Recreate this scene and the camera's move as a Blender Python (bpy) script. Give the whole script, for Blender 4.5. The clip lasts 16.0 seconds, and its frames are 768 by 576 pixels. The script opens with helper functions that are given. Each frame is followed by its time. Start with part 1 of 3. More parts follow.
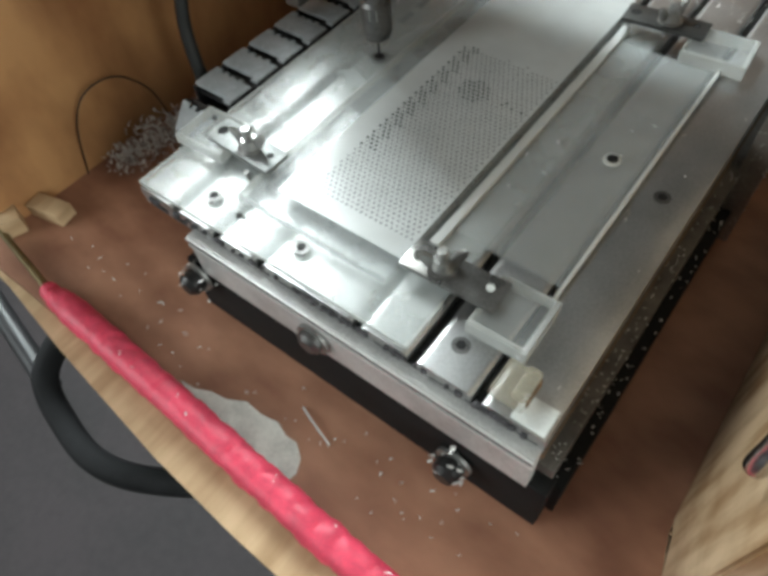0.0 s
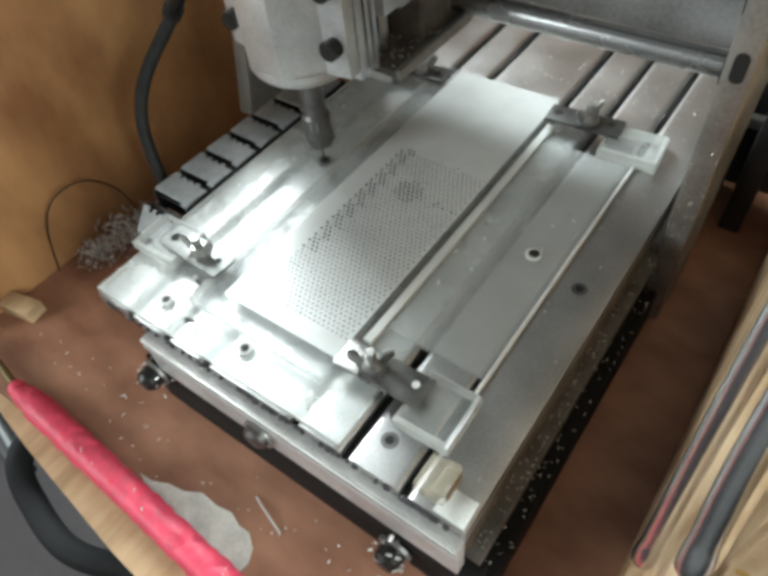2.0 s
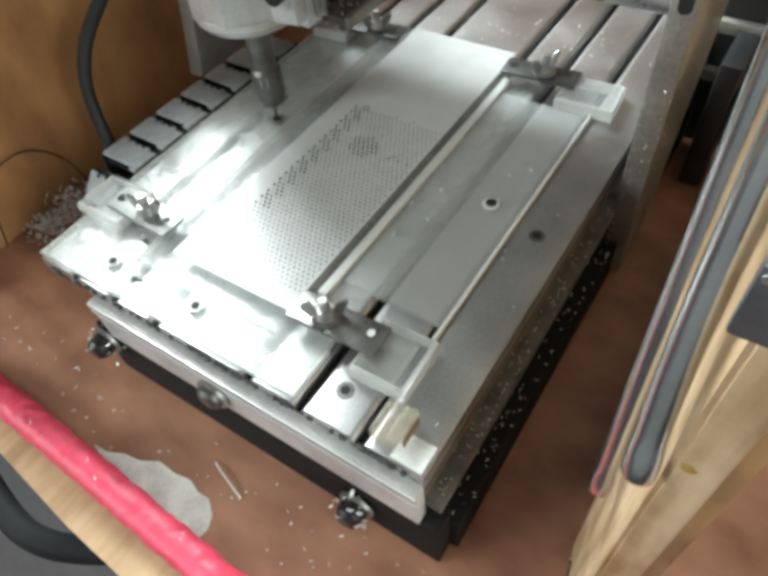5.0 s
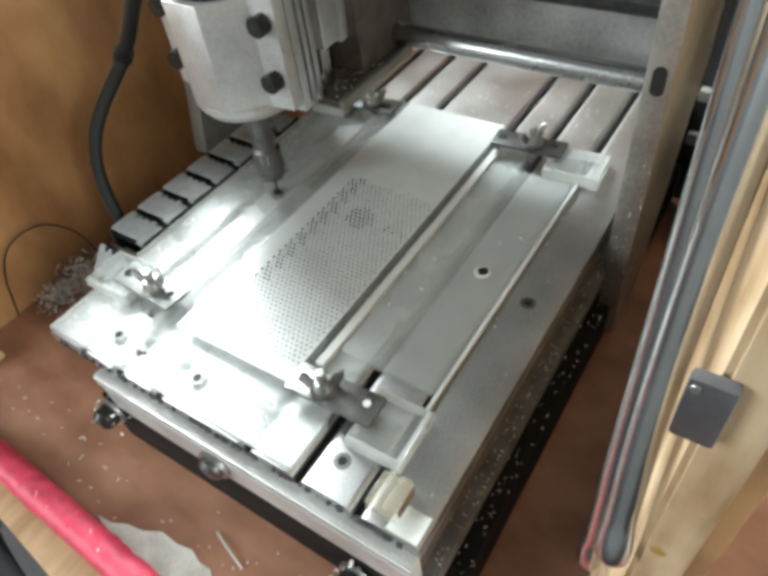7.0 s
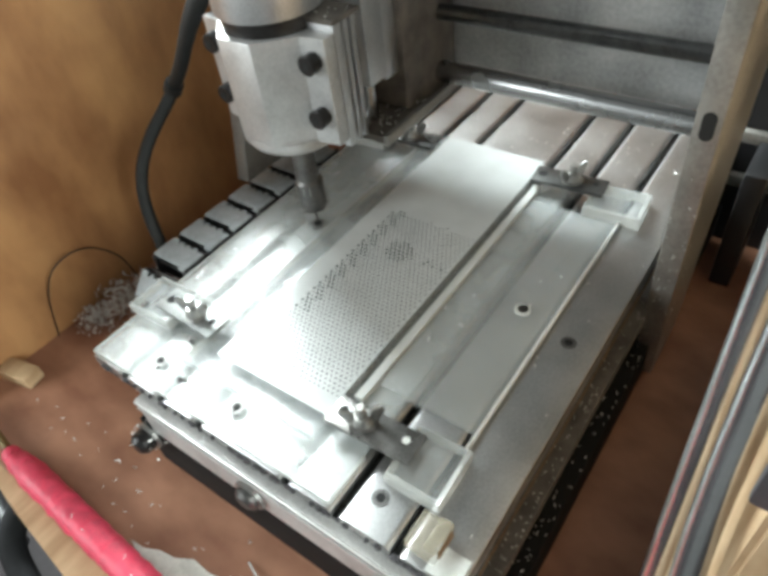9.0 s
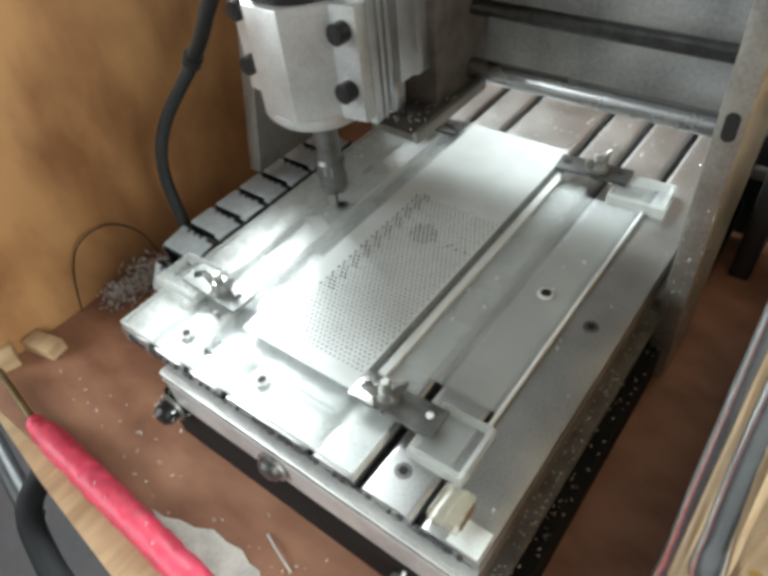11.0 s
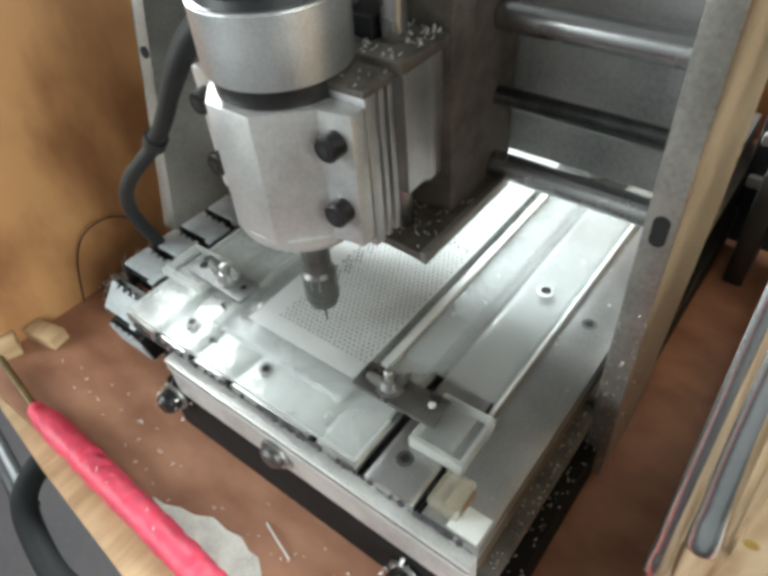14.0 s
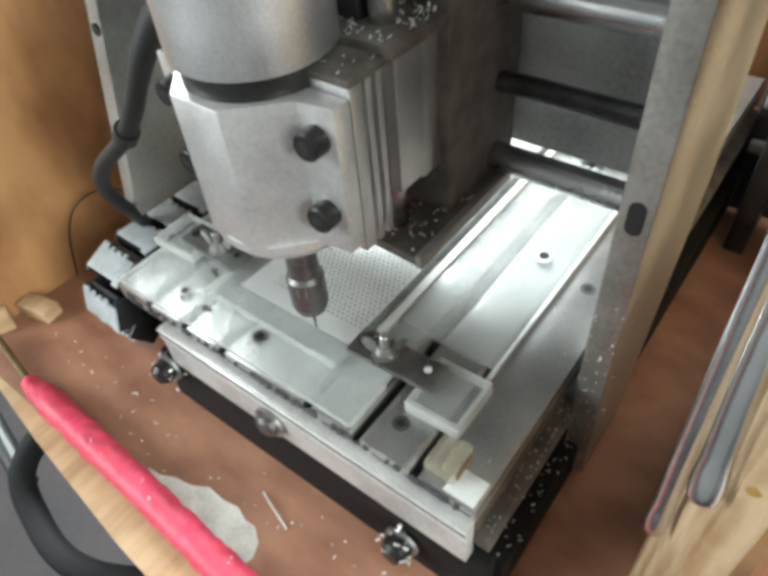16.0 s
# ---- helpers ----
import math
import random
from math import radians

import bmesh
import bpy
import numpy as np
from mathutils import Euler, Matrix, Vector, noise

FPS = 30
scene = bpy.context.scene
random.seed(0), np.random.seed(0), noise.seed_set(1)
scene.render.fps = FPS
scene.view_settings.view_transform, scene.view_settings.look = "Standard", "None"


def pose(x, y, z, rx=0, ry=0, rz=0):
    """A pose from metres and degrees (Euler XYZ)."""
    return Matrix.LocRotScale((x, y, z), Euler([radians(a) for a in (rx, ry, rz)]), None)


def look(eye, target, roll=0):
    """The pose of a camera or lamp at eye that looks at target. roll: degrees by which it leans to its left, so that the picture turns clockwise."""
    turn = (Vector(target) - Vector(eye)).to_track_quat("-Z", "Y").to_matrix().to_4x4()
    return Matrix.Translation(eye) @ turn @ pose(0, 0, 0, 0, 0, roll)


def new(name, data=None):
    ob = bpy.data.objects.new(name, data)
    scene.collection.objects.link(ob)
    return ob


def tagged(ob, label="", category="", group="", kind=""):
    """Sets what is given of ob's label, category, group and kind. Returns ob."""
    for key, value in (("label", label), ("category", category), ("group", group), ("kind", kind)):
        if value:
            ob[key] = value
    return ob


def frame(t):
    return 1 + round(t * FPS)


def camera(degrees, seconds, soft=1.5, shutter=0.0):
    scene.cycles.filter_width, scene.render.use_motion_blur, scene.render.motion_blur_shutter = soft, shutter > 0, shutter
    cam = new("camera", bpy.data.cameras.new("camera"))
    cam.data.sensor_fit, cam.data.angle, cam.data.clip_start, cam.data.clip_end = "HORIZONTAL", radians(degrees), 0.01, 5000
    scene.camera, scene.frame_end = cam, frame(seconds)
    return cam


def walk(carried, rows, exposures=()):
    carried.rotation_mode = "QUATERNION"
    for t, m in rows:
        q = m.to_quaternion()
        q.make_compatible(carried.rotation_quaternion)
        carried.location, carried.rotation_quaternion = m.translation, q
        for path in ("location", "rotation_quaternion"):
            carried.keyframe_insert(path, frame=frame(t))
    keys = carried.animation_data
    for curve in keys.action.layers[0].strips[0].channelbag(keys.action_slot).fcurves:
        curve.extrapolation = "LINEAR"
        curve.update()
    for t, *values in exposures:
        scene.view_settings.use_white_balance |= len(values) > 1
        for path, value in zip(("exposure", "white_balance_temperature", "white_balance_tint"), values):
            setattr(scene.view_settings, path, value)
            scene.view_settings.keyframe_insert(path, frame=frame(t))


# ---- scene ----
# ---- camera ----
cam = camera(62.4, 16.0, soft=4.0)
PATH = [
    (0, (0.0681, -0.1164, 0.2330), (-0.0502, 0.0109, -0.0115), -6.64),
    (0.5, (0.0731, -0.1033, 0.2452), (-0.0448, 0.0392, 0.0090), -5.59),
    (1, (0.0816, -0.0902, 0.2543), (-0.0397, 0.0503, 0.0187), -5.69),
    (1.5, (0.0821, -0.0984, 0.2566), (-0.0448, 0.0430, 0.0244), -6.55),
    (2, (0.0916, -0.0941, 0.2617), (-0.0363, 0.0507, 0.0322), -7.54),
    (2.5, (0.0942, -0.0937, 0.2628), (-0.0322, 0.0527, 0.0335), -7.41),
    (3, (0.0974, -0.0955, 0.2575), (-0.0283, 0.0503, 0.0275), -7.92),
    (3.5, (0.1026, -0.1035, 0.2510), (-0.0211, 0.0441, 0.0210), -8.17),
    (3.7, (0.0960, -0.1140, 0.2370), (-0.0400, 0.0435, -0.0360), -8.0),
    (5.8, (0.1100, -0.0900, 0.2432), (-0.0101, 0.0676, 0.0110), -6.5),
    (6, (0.1093, -0.0934, 0.2422), (-0.0110, 0.0618, 0.0153), -6.74),
    (6.5, (0.1091, -0.0942, 0.2534), (-0.0206, 0.0673, 0.0364), -7.23),
    (7, (0.1118, -0.0928, 0.2554), (-0.0177, 0.0692, 0.0387), -8.22),
    (7.5, (0.1141, -0.0925, 0.2541), (-0.0156, 0.0689, 0.0369), -8.80),
    (8, (0.1113, -0.0952, 0.2531), (-0.0206, 0.0670, 0.0380), -8.26),
    (8.5, (0.1039, -0.0948, 0.2563), (-0.0359, 0.0673, 0.0460), -8.25),
    (9, (0.1022, -0.0953, 0.2616), (-0.0395, 0.0679, 0.0536), -8.19),
    (9.5, (0.1040, -0.0971, 0.2610), (-0.0370, 0.0656, 0.0521), -8.66),
    (10, (0.0984, -0.1001, 0.2584), (-0.0436, 0.0607, 0.0487), -8.22),
    (12.5, (0.1025, -0.1198, 0.2592), (-0.0416, 0.0437, 0.0530), -5.92),
    (13, (0.1025, -0.1211, 0.2600), (-0.0407, 0.0433, 0.0540), -5.36),
    (13.5, (0.1013, -0.1186, 0.2582), (-0.0413, 0.0454, 0.0515), -5.15),
    (14, (0.1008, -0.1204, 0.2586), (-0.0416, 0.0438, 0.0518), -5.09),
    (14.5, (0.1003, -0.1185, 0.2567), (-0.0409, 0.0436, 0.0474), -5.45),
    (15, (0.1004, -0.1186, 0.2514), (-0.0417, 0.0419, 0.0415), -5.71),
    (15.5, (0.1000, -0.1197, 0.2537), (-0.0399, 0.0416, 0.0430), -5.41),
    (16, (0.1036, -0.1211, 0.2478), (-0.0357, 0.0384, 0.0353), -5.70),
]
EXPOSURES = [(0, -0.30), (0.5, -0.46), (1.5, -0.13), (3.5, 0.15), (6.0, 0.26), (8.5, 0.29), (10.2, 0.26), (12.5, 0.25), (14.0, 0.47), (16.0, 0.65)]
walk(cam, [(t, look(e, a, r)) for t, e, a, r in PATH], EXPOSURES)

# ---- world and lamps ----
world = bpy.data.worlds.new("world")
world.use_nodes = True
scene.world = world
world.node_tree.nodes["Background"].inputs[0].default_value = (0.85, 0.92, 1.0, 1)
world.node_tree.nodes["Background"].inputs[1].default_value = 0.25


def area_lamp(name, eye, target, size, size_y, power, colour):
    data = bpy.data.lights.new(name, "AREA")
    data.shape, data.size, data.size_y, data.energy, data.color = "RECTANGLE", size, size_y, power, colour
    ob = new(name, data)
    ob.matrix_world = look(eye, target)
    return ob


area_lamp("ceiling_lamp_light", (-1.36, 0.86, 1.47), (-0.1, 0.05, 0.0), 0.9, 0.9, 150, (0.87, 0.985, 0.99))
# Two unseen fill lamps, added to brighten the plywood board, spindle and front.
area_lamp("east_fill_light", (1.72, -0.25, 0.72), (-0.15, 0.0, 0.0), 1.0, 0.9, 34, (0.90, 1.0, 0.96))
area_lamp("south_fill_light", (-1.32, -1.44, 0.75), (-0.1, 0.1, 0.0), 1.0, 1.1, 29, (0.90, 0.985, 0.98))

# ---- materials ----


def mat(name, colour, rough=0.5, metal=0.0, var=0.0, scale=40.0, bump=0.0, fine=600.0, dark=None, spec=0.5, rough_var=0.12):
    """A surface with stains at one scale and grain at a finer one."""
    m = bpy.data.materials.new(name)
    m.use_nodes = True
    nt = m.node_tree
    p = nt.nodes["Principled BSDF"]
    p.inputs["Base Color"].default_value = (*colour, 1)
    p.inputs["Roughness"].default_value = rough
    p.inputs["Metallic"].default_value = metal
    p.inputs["Specular IOR Level"].default_value = spec
    tc = nt.nodes.new("ShaderNodeTexCoord")
    if var > 0:
        n1 = nt.nodes.new("ShaderNodeTexNoise")
        n1.inputs["Scale"].default_value, n1.inputs["Detail"].default_value = scale, 6
        nt.links.new(tc.outputs["Object"], n1.inputs["Vector"])
        n2 = nt.nodes.new("ShaderNodeTexNoise")
        n2.inputs["Scale"].default_value, n2.inputs["Detail"].default_value = fine, 3
        nt.links.new(tc.outputs["Object"], n2.inputs["Vector"])
        add = nt.nodes.new("ShaderNodeMath")
        add.operation = "MULTIPLY_ADD"
        nt.links.new(n2.outputs["Fac"], add.inputs[0])
        add.inputs[1].default_value = 0.45
        nt.links.new(n1.outputs["Fac"], add.inputs[2])
        ramp = nt.nodes.new("ShaderNodeValToRGB")
        other = dark or tuple(c * (1 - var) for c in colour)
        ramp.color_ramp.elements[0].position, ramp.color_ramp.elements[0].color = 0.5, (*other, 1)
        ramp.color_ramp.elements[1].position, ramp.color_ramp.elements[1].color = 0.9, (*[min(1, c * (1 + var * 0.35)) for c in colour], 1)
        nt.links.new(add.outputs[0], ramp.inputs[0])
        nt.links.new(ramp.outputs[0], p.inputs["Base Color"])
        rr = nt.nodes.new("ShaderNodeMapRange")
        rr.inputs["To Min"].default_value, rr.inputs["To Max"].default_value = max(0.02, rough - rough_var), min(1, rough + rough_var)
        nt.links.new(n1.outputs["Fac"], rr.inputs["Value"])
        nt.links.new(rr.outputs[0], p.inputs["Roughness"])
        if bump > 0:
            b = nt.nodes.new("ShaderNodeBump")
            b.inputs["Strength"].default_value, b.inputs["Distance"].default_value = bump, 0.0006
            nt.links.new(add.outputs[0], b.inputs["Height"])
            nt.links.new(b.outputs[0], p.inputs["Normal"])
    return m


def wood(name, colour, dark, scale=(3, 40, 40), rough=0.55, rot=0.0, blotch=9.0):
    m = bpy.data.materials.new(name)
    m.use_nodes = True
    nt = m.node_tree
    p = nt.nodes["Principled BSDF"]
    p.inputs["Roughness"].default_value = rough
    tc = nt.nodes.new("ShaderNodeTexCoord")
    mp = nt.nodes.new("ShaderNodeMapping")
    mp.inputs["Scale"].default_value = scale
    mp.inputs["Rotation"].default_value = (0, 0, rot)
    nt.links.new(tc.outputs["Object"], mp.inputs["Vector"])
    g = nt.nodes.new("ShaderNodeTexNoise")
    g.inputs["Scale"].default_value, g.inputs["Detail"].default_value = 4, 8
    nt.links.new(mp.outputs[0], g.inputs["Vector"])
    b = nt.nodes.new("ShaderNodeTexNoise")
    b.inputs["Scale"].default_value, b.inputs["Detail"].default_value = blotch, 5
    nt.links.new(tc.outputs["Object"], b.inputs["Vector"])
    add = nt.nodes.new("ShaderNodeMath")
    add.operation = "MULTIPLY_ADD"
    nt.links.new(b.outputs["Fac"], add.inputs[0])
    add.inputs[1].default_value = 0.7
    nt.links.new(g.outputs["Fac"], add.inputs[2])
    ramp = nt.nodes.new("ShaderNodeValToRGB")
    ramp.color_ramp.elements[0].position, ramp.color_ramp.elements[0].color = 0.62, (*dark, 1)
    ramp.color_ramp.elements[1].position, ramp.color_ramp.elements[1].color = 1.05, (*colour, 1)
    nt.links.new(add.outputs[0], ramp.inputs[0])
    nt.links.new(ramp.outputs[0], p.inputs["Base Color"])
    bp = nt.nodes.new("ShaderNodeBump")
    bp.inputs["Strength"].default_value, bp.inputs["Distance"].default_value = 0.25, 0.0008
    nt.links.new(g.outputs["Fac"], bp.inputs["Height"])
    nt.links.new(bp.outputs[0], p.inputs["Normal"])
    return m


def clear(name, colour, rough=0.08, alpha=0.35):
    """Acrylic: part see-through, part milky from scratches and dust."""
    m = bpy.data.materials.new(name)
    m.use_nodes = True
    nt = m.node_tree
    p = nt.nodes["Principled BSDF"]
    p.inputs["Base Color"].default_value = (*colour, 1)
    p.inputs["Roughness"].default_value = rough
    p.inputs["IOR"].default_value = 1.49
    tc = nt.nodes.new("ShaderNodeTexCoord")
    n = nt.nodes.new("ShaderNodeTexNoise")
    n.inputs["Scale"].default_value, n.inputs["Detail"].default_value = 45, 6
    nt.links.new(tc.outputs["Object"], n.inputs["Vector"])
    mr = nt.nodes.new("ShaderNodeMapRange")
    mr.inputs["To Min"].default_value, mr.inputs["To Max"].default_value = alpha - 0.12, alpha + 0.12
    nt.links.new(n.outputs["Fac"], mr.inputs["Value"])
    nt.links.new(mr.outputs[0], p.inputs["Alpha"])
    r2 = nt.nodes.new("ShaderNodeMapRange")
    r2.inputs["To Min"].default_value, r2.inputs["To Max"].default_value = max(0.02, rough - 0.06), rough + 0.08
    nt.links.new(n.outputs["Fac"], r2.inputs["Value"])
    nt.links.new(r2.outputs[0], p.inputs["Roughness"])
    return m


ALU = mat("brushed_aluminium", (0.62, 0.62, 0.63), 0.38, 0.85, 0.3, 30, 0.15, 900)
ALU_BED = mat("anodised_aluminium_bed", (0.51, 0.51, 0.505), 0.36, 0.88, 0.3, 22, 0.12, 700)
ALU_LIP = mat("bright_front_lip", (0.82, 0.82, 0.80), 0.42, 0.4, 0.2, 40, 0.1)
ALU_FRONT = mat("satin_front_plate", (0.60, 0.59, 0.575), 0.45, 0.25, 0.35, 30, 0.15, 700)
ALU_DULL = mat("dull_aluminium_plate", (0.31, 0.295, 0.275), 0.5, 0.35, 0.35, 24, 0.2, 500)
ALU_BACK = mat("grey_back_plate", (0.44, 0.44, 0.435), 0.55, 0.3, 0.4, 26, 0.15, 400)
PLATE = mat("worn_plate_aluminium", (0.36, 0.34, 0.315), 0.34, 0.7, 0.4, 24, 0.2, 500)
STEEL = mat("zinc_plated_steel", (0.44, 0.435, 0.42), 0.38, 0.85, 0.35, 90, 0.1, 900)
CHROME = mat("chrome_rod", (0.46, 0.46, 0.465), 0.27, 1.0, 0.12, 40, 0.0, 500, rough_var=0.05)
SCREW = mat("oily_lead_screw", (0.14, 0.14, 0.14), 0.35, 0.8, 0.4, 120, 0.1)
DARK_STEEL = mat("black_oxide_steel", (0.035, 0.033, 0.033), 0.35, 0.5, 0.4, 120, 0.1)
BLACK = mat("black_plastic", (0.018, 0.018, 0.02), 0.45, 0.0, 0.4, 60, 0.1)
RUBBER = mat("black_rubber_cable", (0.02, 0.022, 0.022), 0.55, 0.0, 0.4, 60, 0.2)
CHAIN = mat("grey_chain_plastic", (0.46, 0.50, 0.52), 0.45, 0.0, 0.3, 60, 0.1)
# Near-black that stands for the shade inside holes, sockets and grooves.
HOLE_SHADE = mat("hole_shade_black", (0.012, 0.012, 0.012), 0.8, 0.0, 0.3, 200)
# Bed aluminium with the shade deep in the slots put into its colour.
SLOT_SHADE = mat("slot_shade_grey", (0.12, 0.12, 0.12), 0.6, 0.3, 0.4, 60, 0.1)
CLEAR = clear("clear_acrylic", (0.86, 0.9, 0.9), 0.10, 0.15)
YELLOWED = clear("yellowed_acrylic", (0.52, 0.47, 0.36), 0.3, 0.38)
FROST = clear("frosted_acrylic_edge", (0.76, 0.77, 0.74), 0.35, 0.42)
DUSTY_CLEAR = clear("dusty_acrylic", (0.84, 0.88, 0.88), 0.14, 0.25)
HAZY_CLEAR = clear("hazy_acrylic", (0.86, 0.9, 0.89), 0.16, 0.29)
# Near-white edge colour that carries the lamp's glint along the slots.
EDGE_GLINT = clear("acrylic_edge_glint", (0.9, 0.92, 0.9), 0.45, 0.88)
SHEET = clear("milky_acrylic_face", (0.82, 0.84, 0.83), 0.22, 0.68)
DESK = wood("red_brown_desk", (0.42, 0.21, 0.13), (0.22, 0.092, 0.054), (5, 9, 9), 0.45, 0.4, 16)
BOARD = wood("brown_plywood_wall", (0.52, 0.27, 0.115), (0.28, 0.122, 0.05), (7, 7, 3.5), 0.38, 0.0, 9)
PALE = wood("pale_raw_wood", (0.60, 0.42, 0.25), (0.38, 0.24, 0.125), (22, 3, 22), 0.7, 0.0, 22)
SIDE = wood("aged_pale_wood", (0.60, 0.44, 0.28), (0.30, 0.17, 0.075), (26, 26, 4), 0.6, 0.0, 34)
BARK = wood("brown_bark", (0.34, 0.18, 0.075), (0.14, 0.065, 0.03), (30, 30, 5), 0.75, 0.0, 40)
RESIN = mat("golden_resin", (0.42, 0.26, 0.07), 0.3, 0.0, 0.3, 200)
BRASS = mat("tarnished_brass", (0.20, 0.15, 0.07), 0.4, 0.7, 0.4, 80, 0.2)
BEAM = mat("matt_black_beam", (0.012, 0.012, 0.012), 0.75, 0.0, 0.4, 60, 0.2, spec=0.2)
CAKE = mat("dark_caked_dust", (0.075, 0.07, 0.075), 0.8, 0.0, 0.5, 300, 0.3)
ZINC = mat("satin_zinc_strap", (0.29, 0.295, 0.29), 0.5, 0.8, 0.45, 70, 0.2, 900)
HOSE = mat("matt_black_hose", (0.013, 0.013, 0.014), 0.75, 0.0, 0.4, 60, 0.2, spec=0.2)
CLAMP = mat("frosted_clamp_aluminium", (0.66, 0.65, 0.645), 0.42, 0.65, 0.24, 40, 0.15, 500)
NUT = mat("worn_nut_steel", (0.19, 0.185, 0.18), 0.42, 0.85, 0.4, 90, 0.1)
LEDGE = mat("dusty_grey_ledge", (0.15, 0.135, 0.12), 0.7, 0.2, 0.5, 90, 0.4, 900)
# Darker strap steel for the two far clamps.
FAR_STRAP = mat("dark_steel_strap", (0.09, 0.09, 0.088), 0.4, 0.6, 0.45, 70, 0.2, 900)
DUSTY = mat("dusty_brown_steel", (0.14, 0.12, 0.105), 0.7, 0.1, 0.5, 90, 0.4, 900)
STAIN = mat("brown_stain", (0.20, 0.12, 0.06), 0.6, 0.0, 0.5, 60, 0.2)
STRAP = mat("dull_steel_strap", (0.30, 0.29, 0.28), 0.3, 0.9, 0.45, 70, 0.2, 900)
PIT = mat("drilled_pit", (0.24, 0.245, 0.25), 0.5, 0.0, 0.4, 300)
DEEP = mat("deep_drilled_pit", (0.045, 0.048, 0.048), 0.6, 0.0, 0.4, 300)
RED = mat("red_cloth", (0.78, 0.065, 0.125), 0.5, 0.0, 0.3, 70, 0.35, 700)
PAPER = mat("torn_grey_paper", (0.64, 0.62, 0.57), 0.8, 0.0, 0.3, 60, 0.3)
SWARF = mat("pale_swarf", (0.84, 0.83, 0.80), 0.35, 0.3, 0.3, 90)
WHITE = mat("white_paper", (0.78, 0.80, 0.78), 0.6, 0.0, 0.15, 60)
FLOOR = mat("dark_floor", (0.03, 0.023, 0.025), 0.7, 0.0, 0.5, 6, 0.2, 60)
PLASTER = mat("room_plaster", (0.24, 0.235, 0.23), 0.85, 0.0, 0.15, 4, 0.1, 80)
CHROME_BRIGHT = mat("bright_chrome", (0.66, 0.67, 0.69), 0.22, 1.0, 0.12, 40, 0.0, 500, rough_var=0.04)
TAPE = mat("grey_tape", (0.075, 0.072, 0.078), 0.5, 0.0, 0.3, 60, 0.1)
LAMP = bpy.data.materials.new("lamp_panel")
LAMP.use_nodes = True
LAMP.node_tree.nodes["Principled BSDF"].inputs["Emission Color"].default_value = (0.93, 0.98, 1, 1)
LAMP.node_tree.nodes["Principled BSDF"].inputs["Emission Strength"].default_value = 3.0

# ---- mesh helpers (millimetres in, metres out) ----
MM = 0.001


def box(bm, x0, x1, y0, y1, z0, z1, bevel=0.0, m=None):
    r = bmesh.ops.create_cube(bm, size=1)
    vs = r["verts"]
    for v in vs:
        v.co = Vector(((x0 + x1) / 2 + v.co.x * (x1 - x0), (y0 + y1) / 2 + v.co.y * (y1 - y0), (z0 + z1) / 2 + v.co.z * (z1 - z0)))
    if bevel > 0:
        es = list({e for v in vs for e in v.link_edges})
        r2 = bmesh.ops.bevel(bm, geom=es, offset=bevel, segments=2, affect="EDGES", profile=0.6)
        vs = list({v for f in r2["faces"] for v in f.verts} | {v for v in vs if v.is_valid})
    if m is not None:
        bmesh.ops.transform(bm, matrix=m, verts=vs)
    return vs


def cyl(bm, p0, p1, r0, r1=None, seg=24, caps=True):
    r1 = r0 if r1 is None else r1
    p0, p1 = Vector(p0), Vector(p1)
    d = p1 - p0
    m = Matrix.Translation((p0 + p1) / 2) @ d.to_track_quat("Z", "Y").to_matrix().to_4x4()
    return bmesh.ops.create_cone(bm, cap_ends=caps, segments=seg, radius1=r0, radius2=r1, depth=d.length, matrix=m)["verts"]


def tube(bm, pts, r, seg=10, closed_ends=True):
    """A round tube along points, with r a number or a function of 0..1."""
    rings = []
    n = len(pts)
    pts = [Vector(p) for p in pts]
    up = Vector((0.13, 0.21, 1))
    for i, p in enumerate(pts):
        d = (pts[min(i + 1, n - 1)] - pts[max(i - 1, 0)]).normalized()
        a = d.cross(up).normalized()
        b = a.cross(d).normalized()
        rad = r(i / (n - 1)) if callable(r) else r
        rings.append([bm.verts.new(p + rad * (math.cos(2 * math.pi * k / seg) * a + math.sin(2 * math.pi * k / seg) * b)) for k in range(seg)])
    for i in range(n - 1):
        for k in range(seg):
            bm.faces.new((rings[i][k], rings[i][(k + 1) % seg], rings[i + 1][(k + 1) % seg], rings[i + 1][k]))
    if closed_ends:
        bm.faces.new(rings[0])
        bm.faces.new(rings[-1][::-1])


def spline(ctrl, steps=8):
    """Points of a smooth curve through the control points."""
    c = [Vector(p) for p in ctrl]
    c = [2 * c[0] - c[1]] + c + [2 * c[-1] - c[-2]]
    out = []
    for i in range(1, len(c) - 2):
        for s in range(steps):
            t = s / steps
            p0, p1, p2, p3 = c[i - 1], c[i], c[i + 1], c[i + 2]
            out.append(0.5 * (2 * p1 + (p2 - p0) * t + (2 * p0 - 5 * p1 + 4 * p2 - p3) * t * t + (3 * p1 - p0 - 3 * p2 + p3) * t ** 3))
    out.append(c[-2])
    return out


